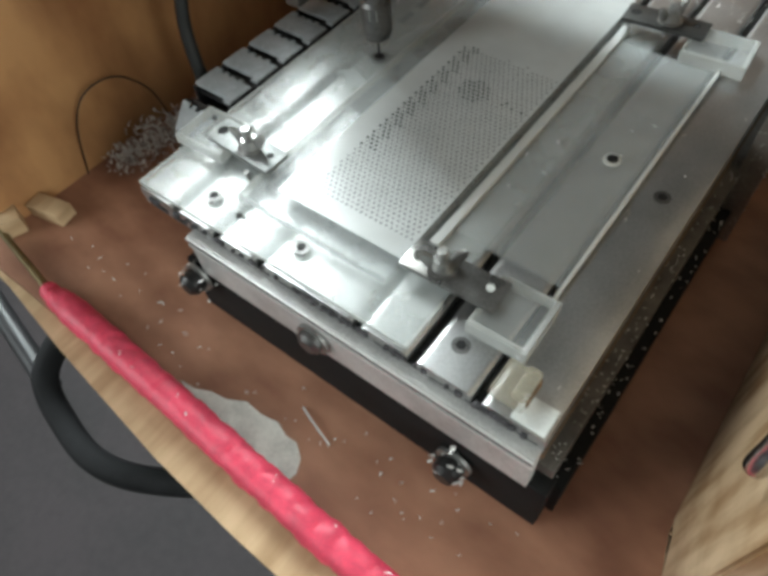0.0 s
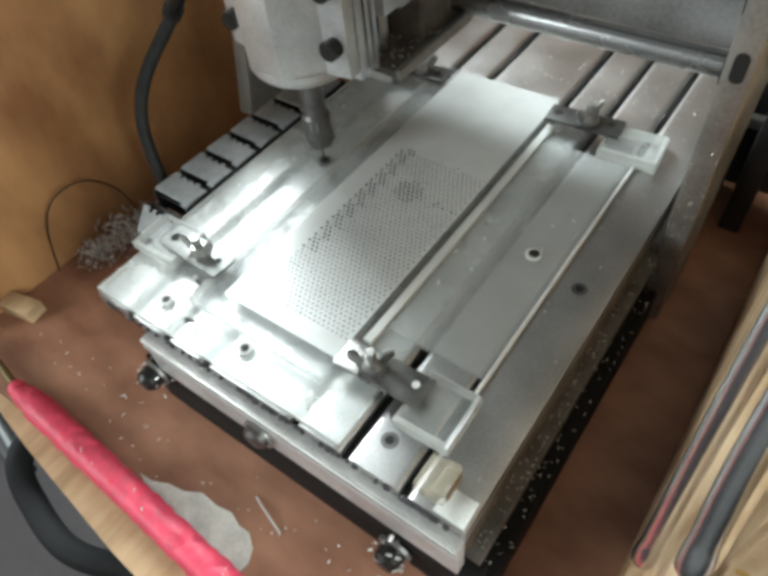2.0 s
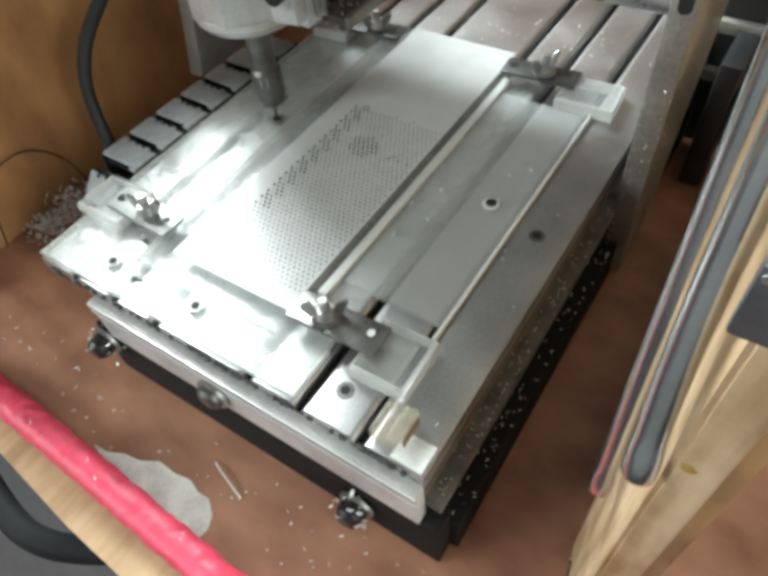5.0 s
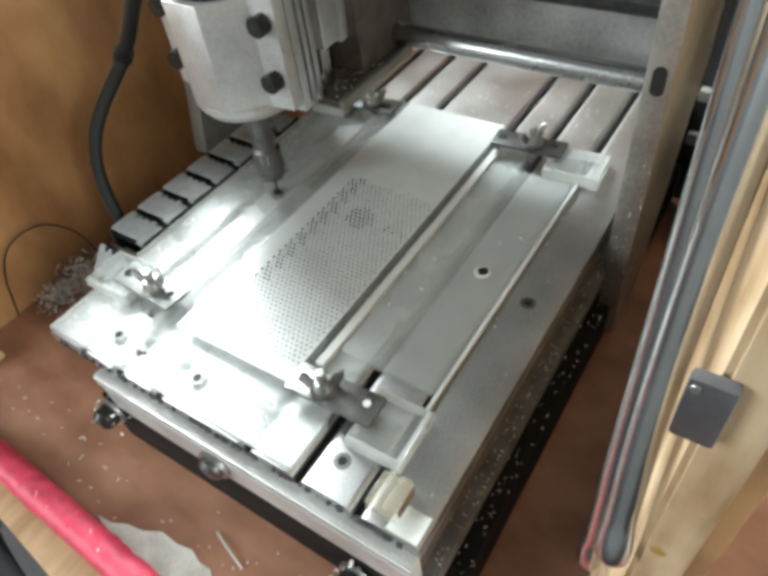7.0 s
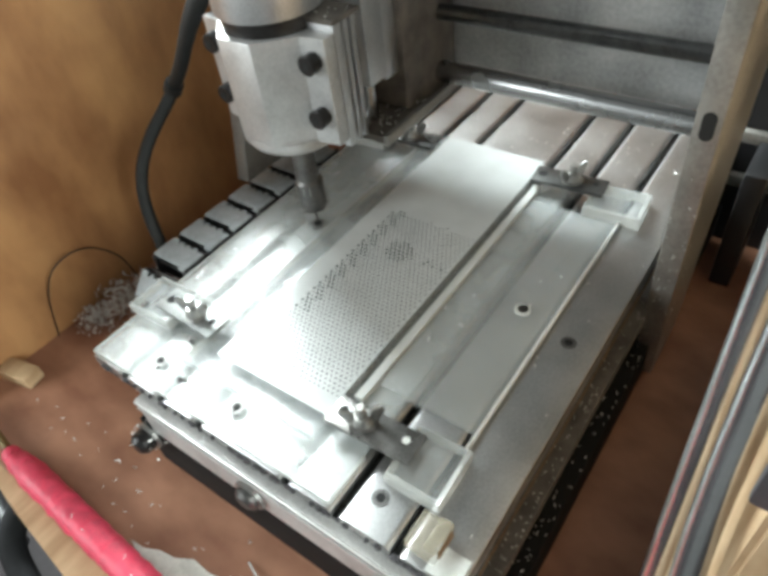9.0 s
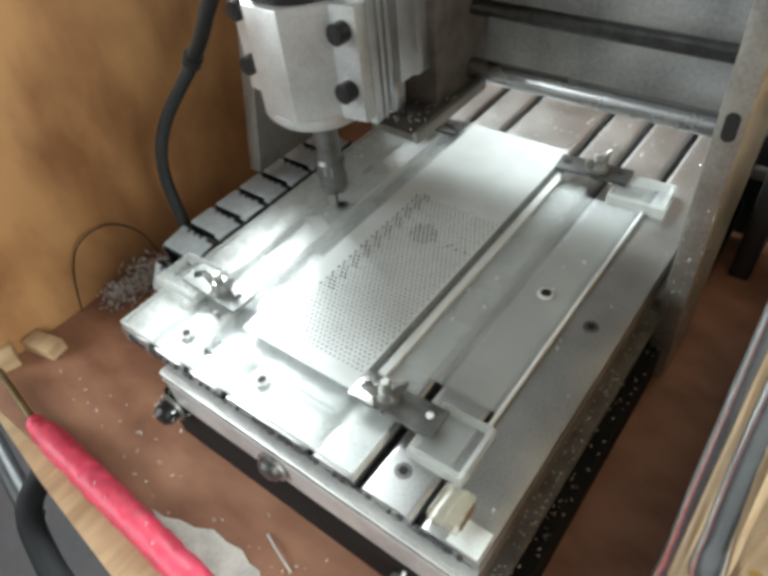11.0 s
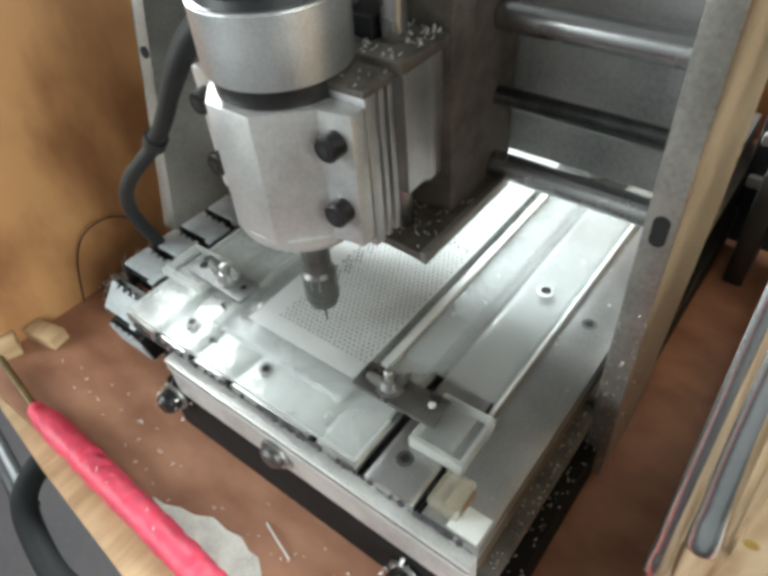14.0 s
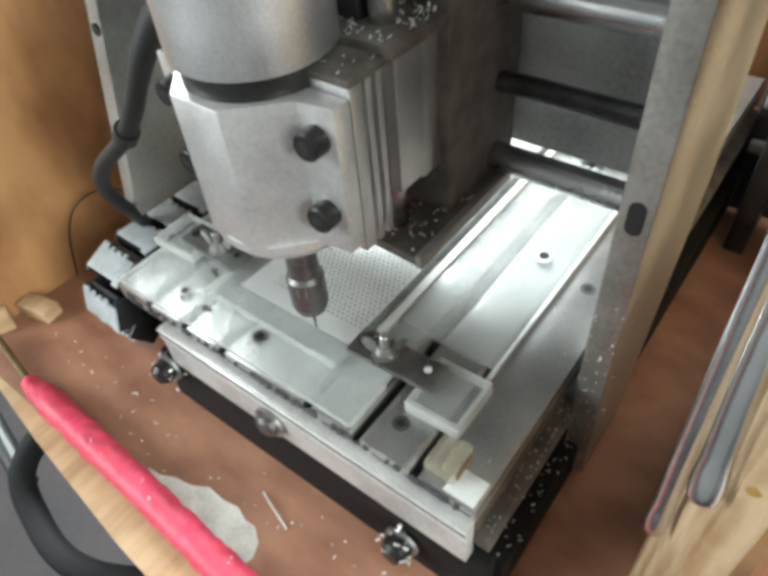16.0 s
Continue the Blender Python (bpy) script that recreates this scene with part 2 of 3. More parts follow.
def prism(bm, outline, axis, a, b):
    """An outline in the plane across axis, drawn out from a to b."""
    put = {"x": lambda u, v, w: (w, u, v), "y": lambda u, v, w: (u, w, v), "z": lambda u, v, w: (u, v, w)}[axis]
    lo = [bm.verts.new(put(u, v, a)) for u, v in outline]
    hi = [bm.verts.new(put(u, v, b)) for u, v in outline]
    n = len(outline)
    bm.faces.new(lo)
    bm.faces.new(hi)
    for i in range(n):
        bm.faces.new((lo[i], lo[(i + 1) % n], hi[(i + 1) % n], hi[i]))
    return lo + hi


def mesh_of(name, bm, material, smooth=True):
    bmesh.ops.recalc_face_normals(bm, faces=bm.faces)
    me = bpy.data.meshes.new(name)
    bmesh.ops.scale(bm, vec=(MM, MM, MM), verts=bm.verts)
    bm.to_mesh(me)
    bm.free()
    for mm in material if isinstance(material, (list, tuple)) else [material]:
        me.materials.append(mm)
    if smooth:
        me.shade_smooth()
        me.set_sharp_from_angle(angle=radians(35))
    return me


def part(name, bm, material, parent=None, label="", smooth=True):
    ob = new(name, mesh_of(name, bm, material, smooth))
    if parent is not None:
        ob.parent = parent
    if label:
        ob["label"] = label
    return ob


def thing(name, label, category, at=(0, 0, 0), group="", kind=""):
    ob = new(name)
    ob.empty_display_size = 0.01
    ob.location = Vector(at) * MM
    return tagged(ob, label, category, group, kind)


def B(*boxes, bevel=0.4):
    bm = bmesh.new()
    for b in boxes:
        box(bm, *b, bevel=bevel)
    return bm


def C(*cyls, seg=24):
    bm = bmesh.new()
    for c in cyls:
        cyl(bm, *c, seg=seg)
    return bm


# ---- the room round the workbench ----
def build_room():
    t = 60
    X0, X1, Y0, Y1, Z0, Z1 = -1900, 1800, -1500, 1900, -850, 1520
    tagged(part("floor", B((X0, X1, Y0, Y1, Z0 - t, Z0), bevel=0), FLOOR), "dark worn workshop floor", "floor", kind="structure")
    tagged(part("ceiling", B((X0, X1, Y0, Y1, Z1, Z1 + t), bevel=0), PLASTER), "plain pale plaster ceiling", "ceiling", kind="structure")
    tagged(part("wall_west", B((X0 - t, X0, Y0, Y1, Z0, Z1), bevel=0), PLASTER), "plain plaster wall", "wall", kind="structure")
    # Openings in the east and south walls are made up for the fill lamps.
    tagged(part("wall_east", B((X1, X1 + t, Y0, -800, Z0, Z1), (X1, X1 + t, 300, Y1, Z0, Z1), (X1, X1 + t, -800, 300, Z0, 250), (X1, X1 + t, -800, 300, 1200, Z1), bevel=0), PLASTER),
           "plaster wall with an opening for an added fill light", "wall", kind="structure")
    tagged(part("wall_north", B((X0, X1, Y1, Y1 + t, Z0, Z1), bevel=0), PLASTER), "plain plaster wall", "wall", kind="structure")
    wx0, wx1, wz0, wz1 = -1830, -810, 150, 1350
    tagged(part("wall_south", B((X0, wx0, Y0 - t, Y0, Z0, Z1), (wx1, X1, Y0 - t, Y0, Z0, Z1), (wx0, wx1, Y0 - t, Y0, Z0, wz0), (wx0, wx1, Y0 - t, Y0, wz1, Z1), bevel=0), PLASTER),
           "plaster wall with an opening for an added fill light", "wall", kind="structure")
    build_lamp((-1360, 860, 1500))


def build_lamp(at):
    lamp = thing("ceiling_lamp", "square white panel lamp under the ceiling", "lamp", at, "panel lamps")
    part("lamp_frame", B((-460, 460, -460, 460, 0, 20), bevel=2), PLASTER, lamp)
    part("lamp_panel", B((-445, 445, -445, 445, -3, -0.5), bevel=0), LAMP, lamp)


# ---- bench and enclosure ----
def build_bench():
    tagged(part("workbench_top", B((-345, 620, -84, 700, -110, -85), bevel=1.0), DESK), "red-brown varnished bench top strewn with chips", "workbench", kind="structure")
    bm = bmesh.new()
    prism(bm, [(-345, -84.3), (430, -84.3), (430, -118), (-60, -111), (-119, -108), (-219, -98), (-293, -88), (-345, -84.8)], "z", -107, -86)
    tagged(part("bench_edge_strip", bm, PALE), "raw pale wooden strip along the bench edge", "trim", kind="structure")
    bm = bmesh.new()
    prism(bm, [(-60, -85), (-60, 165), (300, 168), (420, 230), (700, 230), (700, -85)], "x", -345, -330)
    tagged(part("enclosure_wall", bm, BOARD), "brown varnished plywood side board", "board", kind="structure")
    tagged(part("enclosure_back", B((-330, 620, 520, 535, -85, 230), bevel=1.0), BOARD), "brown plywood board behind the machine", "board", kind="structure")
    bm = bmesh.new()
    pts = [(-143, -69), (-131, -67), (-122, -63), (-112, -61), (-101, -56), (-90, -56.5), (-78, -55), (-70, -57), (-64, -58), (-56, -63), (-51, -70), (-54, -76), (-80, -78), (-120, -76)]
    prism(bm, [(x + random.uniform(-1.5, 1.5), y + random.uniform(-1, 1)) for x, y in pts], "z", -84.8, -84.0)
    tagged(part("torn_paper", bm, PAPER), "torn grey paper scrap stuck on the bench", "paper scrap")
    for x0, x1, y0, y1, z1, a in ((-329, -300, -40, -26, -74, 12), (-343, -318, -62, -48, -70, -20)):
        b = part("wooden_block", B((-(x1 - x0) / 2, (x1 - x0) / 2, -(y1 - y0) / 2, (y1 - y0) / 2, 0, z1 + 84.8), bevel=0.8), PALE)
        b.matrix_basis = pose((x0 + x1) / 2 * MM, (y0 + y1) / 2 * MM, -0.0848, 0, 0, a)
        tagged(b, "small offcut of raw wood at the bench corner", "wood offcut", "wood offcuts")


# ---- the machine ----
SLOTS = [18.5] + [16.5 - 30 * k for k in (1, 2, 4, 5, 6)]
BX0, BX1, BY0, BY1 = -190.5, 49.5, -17.0, 400.0


def build_bed():
    frame_ = thing("desktop_router", "aluminium slotted bed on a black steel base", "router machine", (0, 0, 0))
    edges = [BX0] + [v for s in reversed(SLOTS) for v in (s - 2.3, s + 2.3)] + [BX1]
    for i in range(0, len(edges), 2):
        a, b = edges[i], edges[i + 1]
        la, lb = (0.6 if a == BX0 else 3.4), (0.6 if b == BX1 else 3.4)
        out = [(a, -6)]
        for k in range(7):
            q = math.pi / 2 * k / 6
            out.append((a + la * (1 - math.cos(q)), -1.9 + 1.9 * math.sin(q)))
        for k in range(7):
            q = math.pi / 2 * (1 - k / 6)
            out.append((b - lb * (1 - math.cos(q)), -1.9 + 1.9 * math.sin(q)))
        out.append((b, -6))
        bm = bmesh.new()
        prism(bm, out, "y", BY0, BY1)
        part("bed_rib", bm, ALU_BED, frame_)
    part("bed_core", B((BX0, BX1, BY0 + 1.5, BY1, -15, -11), bevel=0.3), SLOT_SHADE, frame_, "inner web of the slotted bed, darkened for slot shade")
    webs = [BX0 + 1.5] + [s + d for s in SLOTS for d in (-7.0, 7.0)] + [BX1 - 1.5]
    for w in webs:
        part("bed_web", B((w - 1.2, w + 1.2, BY0 + 0.2, BY1, -11, -6), bevel=0.0), ALU, frame_)
    # Black blocks paint the shade inside the open profile ends.
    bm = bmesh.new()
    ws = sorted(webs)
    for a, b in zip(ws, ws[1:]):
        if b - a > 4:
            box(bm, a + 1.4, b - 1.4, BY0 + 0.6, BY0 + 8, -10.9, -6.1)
    tagged(part("hollow", bm, HOLE_SHADE, frame_, "black blocks for the shade in the bed profile's hollow ends"), kind="stuff")
    bm = bmesh.new()
    for i in range(64):
        x = random.uniform(BX0 + 2, BX1 - 2)
        vs = bmesh.ops.create_icosphere(bm, subdivisions=1, radius=1)["verts"]
        sx, sy, sz = random.uniform(1.0, 3.0), random.uniform(0.8, 2.0), random.uniform(0.8, 2.4)
        for v in vs:
            v.co = Vector((x + v.co.x * sx * random.uniform(0.7, 1.2), BY0 - 0.6 + v.co.y * sy, -3.4 + v.co.z * sz * random.uniform(0.7, 1.2)))
    tagged(part("caked_swarf", bm, CAKE, frame_, "dark swarf caked in the slot ends", smooth=False), kind="stuff")
    part("front_plate", B((-152, 49, -22.4, -16, -40, -8.5), bevel=0.6), ALU_FRONT, frame_, "silver end plate")
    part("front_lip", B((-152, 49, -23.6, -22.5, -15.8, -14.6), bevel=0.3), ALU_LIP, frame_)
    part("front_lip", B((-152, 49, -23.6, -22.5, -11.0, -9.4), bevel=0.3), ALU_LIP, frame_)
    # Dark strip on the plate paints the shade between the two lips.
    part("front_groove_shade", B((-151.5, 48.5, -22.9, -22.5, -14.5, -11.1), bevel=0.0), SLOT_SHADE, frame_)
    part("base_beam", B((-168, 58, -21, -10.1, -84.6, -40.2), bevel=1.0), BEAM, frame_, "black painted base bar")
    part("base_beam", B((30, 62, -10, 400, -84.6, -53), bevel=1.0), BEAM, frame_, "black painted base bar with swarf")
    part("base_beam", B((-196, -158, -10, 400, -84.6, -72), bevel=1.0), BEAM, frame_, "black painted base bar")
    part("bed_rail", B((-150, 44, -15.5, 398, -40, -15.2), bevel=0.5), BEAM, frame_, "dark rail under the bed")
    # Black strip paints the shade of the groove under the bed edge.
    part("side_recess_shade", B((44, 48.2, -15, 398, -24, -15.1), bevel=0.0), HOLE_SHADE, frame_, "near-black strip for the shade in the bed side groove")
    part("side_line", B((47, 50.2, -16.5, 398, -16.8, -15.1), bevel=0.3), STAIN, frame_, "thin brown stained edge")
    part("side_ledge", B((44.2, 56.5, -15.4, 398, -33, -24.2), bevel=0.6), LEDGE, frame_, "dusty brown ledge under the bed")
    for x, z in ((-157, -46), (-68, -28), (14, -62)):
        knob = part("knob", C(((x, -22.5, z), (x, -27.5 - 4 * (x != -68), z), 7.2), ((x, -27.5 - 4 * (x != -68), z), (x, -29.5 - 5 * (x != -68), z), 7.2, 4.6), seg=14), DARK_STEEL if x > 0 or x < -100 else NUT, frame_, "clamp screw with chips on it")
        part("washer", C(((x, -23, z), (x, -25, z), 9.5)), STEEL, knob)
    for x, y in ((-150, 0), (-90, 0), (0, 0), (33.5, 124), (-150, 137), (-90, 137)):
        top = 2.7 if x < -20 else 0.3
        s = part("bed_screw", C(((x, y, -2), (x, y, top), 4.2)), NUT, frame_, "countersunk screw in the bed")
        part("socket", C(((x, y, -1), (x, y, top + 0.3), 2.4), seg=6), HOLE_SHADE, s)
    return frame_


def oval(x, z, rx, rz, y0, y1):
    """A long hole in an edge that faces the front."""
    bm = bmesh.new()
    prism(bm, [(x + rx * math.cos(a), z + (rz - rx) * (1 if math.sin(a) > 0 else -1) + rx * math.sin(a)) for a in [2 * math.pi * (k + 0.5) / 24 for k in range(24)]], "y", y0, y1)
    return bm


def build_gantry():
    g = thing("router_gantry", "moving router gantry of grey aluminium plates and rods", "gantry", (0, 0, 0))
    bm = bmesh.new()
    prism(bm, [(192, -79), (187, 12), (187, 290), (285, 290), (285, 60), (240, -79)], "x", 55, 67.2)
    bmesh.ops.bevel(bm, geom=list(bm.edges), offset=0.7, segments=2, affect="EDGES", profile=0.5)
    right = part("side_plate", bm, PLATE, g, "thick grey side plate with a swarf-dusted edge")
    part("edge_hole", oval(61.2, 101, 3.2, 7.2, 186.6, 190), HOLE_SHADE, right)
    part("edge_hole", C(((61.6, 186.6, 215), (61.6, 190, 215), 4.4)), HOLE_SHADE, right)
    bm = bmesh.new()
    prism(bm, [(148, 4), (160, 60), (178, 143), (180, 290), (285, 290), (285, 4)], "x", -236, -225)
    bmesh.ops.bevel(bm, geom=list(bm.edges), offset=0.7, segments=2, affect="EDGES", profile=0.5)
    left = part("side_plate", bm, ALU_DULL, g, "thick grey side plate")
    part("edge_hole", C(((-230.5, 171.2, 115), (-230.5, 176, 115), 3.4)), HOLE_SHADE, left)
    part("edge_hole", C(((-230.5, 179, 190), (-230.5, 183, 190), 4.4)), HOLE_SHADE, left)
    part("back_plate", B((-225, 55, 250, 256, 73.5, 290), bevel=0.5), ALU_BACK, g, "stained grey gantry back plate")
    part("cross_plate", B((-225, 55, 196, 260, -50, -44), bevel=0.5), ALU_DULL, g, "grey cross plate under the bed")
    part("cross_web", B((47, 55, 196, 250, -44, -20), bevel=0.5), ALU_DULL, g)
    for z in (79, 153):
        part("guide_rod", C(((-225, 226, z), (55, 226, z), 6.5), seg=32), CHROME, g, "polished steel guide rod")
    bm = bmesh.new()
    turns = 190
    pts, rad, seg = [], 4.3, 12
    tube(bm, [(-225, 228, 115), (55, 228, 115)], rad, 14)
    tube(bm, [(-225 + 280 * k / (turns * seg), 228 + 4.5 * math.cos(2 * math.pi * k / seg), 115 + 4.5 * math.sin(2 * math.pi * k / seg)) for k in range(turns * seg)], 0.55, 3)
    part("lead_screw", bm, SCREW, g, "dark greasy lead screw")
    for z in (79, 115, 153):
        part("boss", C(((50.5, 226, z), (54.9, 226, z), 10), seg=28), BLACK, g)
    return g


AX, AY = -150.0, 138.0  # the spindle's axis when parked


def build_carriage():
    """Cross slide, drawn relative to the axis of the spindle."""
    c = thing("router_carriage", "aluminium cross slide with dusty plates on the gantry rods", "router carriage", (AX, AY, 0))
    part("slide_block", B((-43, 43, 21, 37, 98, 154), (-42, 42, 37, 49, 95, 154), bevel=0.8), ALU, c, "silver slide block")
    part("end_plate", B((-46.5, 46.5, 49, 66, 71.2, 205), bevel=0.8), DUSTY, c, "rust-brown dusty back plate")
    part("rod_housing", B((-44, 46, 66, 106, 66, 168), bevel=2.0), DUSTY, c, "brown dusty bearing housing")
    bm = bmesh.new()
    prism(bm, [(-50, 26), (20, 26), (20, 19), (52, 17), (53, 92), (-50, 92)], "z", 66.5, 71)
    part("lower_plate", bm, DUSTY, c, "dusty lower plate strewn with swarf")
    part("lower_trim", B((50.5, 54.0, 17, 92, 65.5, 72.2), bevel=0.6), ALU_DULL, c)
    part("top_plate", B((-46, 46, 16, 48.8, 154.2, 159), bevel=0.6), DUSTY, c, "dark dusty top plate")
    for x in (-30, 30):
        part("slide_rod", C(((x, 33, 71), (x, 33, 250), 5.5)), CHROME, c)
    bm = bmesh.new()
    tube(bm, [(6, 36, 159), (6, 36, 250)], 3.6, 12)
    tube(bm, [(6 + 3.8 * math.cos(k * 0.5236), 36 + 3.8 * math.sin(k * 0.5236), 159 + k * 0.13) for k in range(700)], 0.6, 3)
    part("slide_screw", bm, STEEL, c, "steel lifting screw")
    part("nut_block", B((-16, 24, 27, 47, 159, 168), bevel=1.0), BLACK, c)
    return c


def build_spindle():
    """Spindle, clamp and tool, drawn relative to the axis at bed height."""
    s = thing("router_spindle", "silver spindle motor in an aluminium clamp block", "spindle", (AX, AY, 0))
    bm = bmesh.new()
    prism(bm, [(-43, -3), (-43, -11), (-29, -12), (-12, -30), (11, -30), (28, -12), (43, -11), (43, -3)], "z", 79, 138)
    bmesh.ops.bevel(bm, geom=list(bm.edges), offset=0.6, segments=2, affect="EDGES", profile=0.5)
    part("clamp_block", bm, CLAMP, s, "brushed aluminium clamp block")
    bm = C(((0, 0, 146), (0, 0, 173), 29.3), seg=64)
    bmesh.ops.bevel(bm, geom=[e for e in bm.edges if len(e.link_faces) == 2 and any(len(f.verts) > 8 for f in e.link_faces)], offset=0.8, segments=2, affect="EDGES")
    part("ring", bm, ALU, s, "silver spindle collar")
    part("groove", C(((0, 0, 130), (0, 0, 147), 26.5), seg=40), DARK_STEEL, s)
    part("motor_body", C(((0, 0, 172), (0, 0, 176), 27.5, 25), ((0, 0, 175), (0, 0, 250), 25.2), seg=48), BLACK, s, "black motor housing")
    part("nose", C(((0, 0, 80), (0, 0, 76), 30.5), ((0, 0, 76), (0, 0, 72), 30.5, 27.5), seg=48), CLAMP, s)
    part("shaft", C(((0, 0, 73), (0, 0, 39), 7.3), ((0, 0, 39), (0, 0, 37), 7.3, 8.9), seg=28), NUT, s)
    part("collet_nut", C(((0, 0, 37), (0, 0, 20), 8.9), ((0, 0, 20), (0, 0, 18.6), 8.9, 8.2), ((0, 0, 18.6), (0, 0, 16), 8.2, 7.6), ((0, 0, 16), (0, 0, 14.5), 7.6, 4.0), seg=32), NUT, s, "worn collet nut")
    bm = bmesh.new()
    for k in range(4):
        a = math.pi / 2 * k + 0.5
        box(bm, -2.4, 2.4, -0.5, 0.5, 30, 36, 0.2, Matrix.Translation((8.2 * math.cos(a), 8.2 * math.sin(a), 0)) @ Matrix.Rotation(a + math.pi / 2, 4, "Z"))
    part("nut_flat", bm, STEEL, s, "bright worn spanner flats")
    part("engraving_bit", C(((0, 0, 15), (0, 0, 11.5), 1.6, 0.9), ((0, 0, 11.5), (0, 0, 0.6), 0.75, 0.4), seg=12), DARK_STEEL, s, "thin dark engraving needle")
    for x in (-35, 35):
        for z in (96, 126):
            b = part("socket_bolt", C(((x, -11, z), (x, -17.5, z), 5.4), ((x, -17.5, z), (x, -18.3, z), 5.4, 4.6), seg=24), DARK_STEEL, s, "black socket head bolt")
            part("hex_socket", C(((x, -14, z), (x, -18.5, z), 2.7), seg=6), HOLE_SHADE, b)
    for hw, y0, y1 in ((43, -2.5, 3.5), (40, 3.5, 5.5), (43, 5.5, 8.5), (39, 8.5, 11), (43, 11, 14), (38, 14, 20.5)):
        part("slide_rib", B((-hw, hw, y0, y1, 74, 141), bevel=0.3), ALU, s, "ribbed aluminium slide profile")
    part("z_cap", B((-43, 43, -3, 19, 141.2, 144), bevel=0.4), DUSTY, s)
    bm = bmesh.new()
    tube(bm, spline([(-29, 4, 158), (-40, 3, 154), (-54, 0, 143), (-66, -3, 128), (-76, -4, 114)], 6), lambda u: 7.4 - 2.8 * u, 14)
    part("cable_boot", bm, RUBBER, s, "grey-black cable boot")
    bm = bmesh.new()
    tube(bm, spline([(-74, -4, 117), (-84, -5, 102), (-94, -5, 90), (-103, -5, 81)], 6), 4.6, 14)
    tube(bm, spline([(-100, -5, 84), (-105, -5, 78)], 4), 6.2, 14)
    part("cable_lead", bm, RUBBER, s, "black rubber cable lead")
    return s


# ---- cable chain: links run over a bend that follows the gantry at half its travel ----
LINK, CHAIN_R, CHAIN_TOP, BEND0 = 24.0, 27.0, -16.0, 74.0


def chain_pose(s, dy):
    """Pose of the link at arc length s ahead of the gantry end."""
    y_end, bend = 232.0 + dy, BEND0 + dy / 2
    run = y_end - bend
    if s < run:
        return pose(-0.2235, (y_end - s) * MM, CHAIN_TOP * MM, 0, 0, 0)
    if s < run + math.pi * CHAIN_R:
        a = (s - run) / CHAIN_R
        return pose(-0.2235, (bend - CHAIN_R * math.sin(a)) * MM, (CHAIN_TOP - CHAIN_R + CHAIN_R * math.cos(a)) * MM, math.degrees(a), 0, 0)
    return pose(-0.2235, (bend + s - run - math.pi * CHAIN_R) * MM, (CHAIN_TOP - 2 * CHAIN_R) * MM, 180, 0, 0)


def build_chain():
    top = thing("cable_chain", "black plastic cable chain with grey link covers", "cable chain")
    body = B((-17, -14, -13, 9.5, -9, 8), (14, 17, -13, 9.5, -9, 8), (-14, 14, -9.5, 3.0, -9, -7), (-14, 14, -11, 11, 2.5, 4.5), bevel=0.6)
    cover = B((-16.8, 16.8, -10.6, 5.4, 7.2, 9.4), (-16.8, -11, 4.6, 8.6, 7.2, 9.2), (-8, -5, 4.6, 8.0, 7.0, 9.0), (-1.5, 1.5, 4.6, 7.4, 7.0, 9.0), (5, 8, 4.6, 8.0, 7.0, 9.0), (11, 16.8, -13.2, -9.6, 7.2, 9.2), bevel=0.5)
    first = part("chain_link", body, BLACK, top)
    lid = part("link_cover", cover, CHAIN, first, "grey plastic link cover")
    links = [first]
    for k in range(1, 15):
        o = new("chain_link", first.data)
        o.parent = top
        c = new("link_cover", lid.data)
        c.parent = o
        c["label"] = "grey plastic link cover"
        links.append(o)
    return top, links


def build_cable():
    top = thing("spindle_cable", "black rubber cable looping down to the cable chain", "cable")
    bm = bmesh.new()
    tube(bm, [(-0.75 * 19 * math.sin(math.pi * u) ** 1.2, -0.66 * 19 * math.sin(math.pi * u) ** 1.2, -122 * u) for u in [k / 40 for k in range(41)]], 4.3, 14)
    part("cable_sheath", bm, RUBBER, top)
    return top


def cable_pose(t, dy, dx, dz):
    """The cable hangs from the spindle's lead and swings towards the chain's end."""
    j = Vector((-253 + dx, 133 + dy, 80 + dz))
    e = Vector((-250 + 10 * dx / 88, 82 + 0.38 * dy, -18))
    turn = Vector((0, 0, -1)).rotation_difference(e - j).to_matrix().to_4x4()
    return Matrix.Translation(j * MM) @ turn


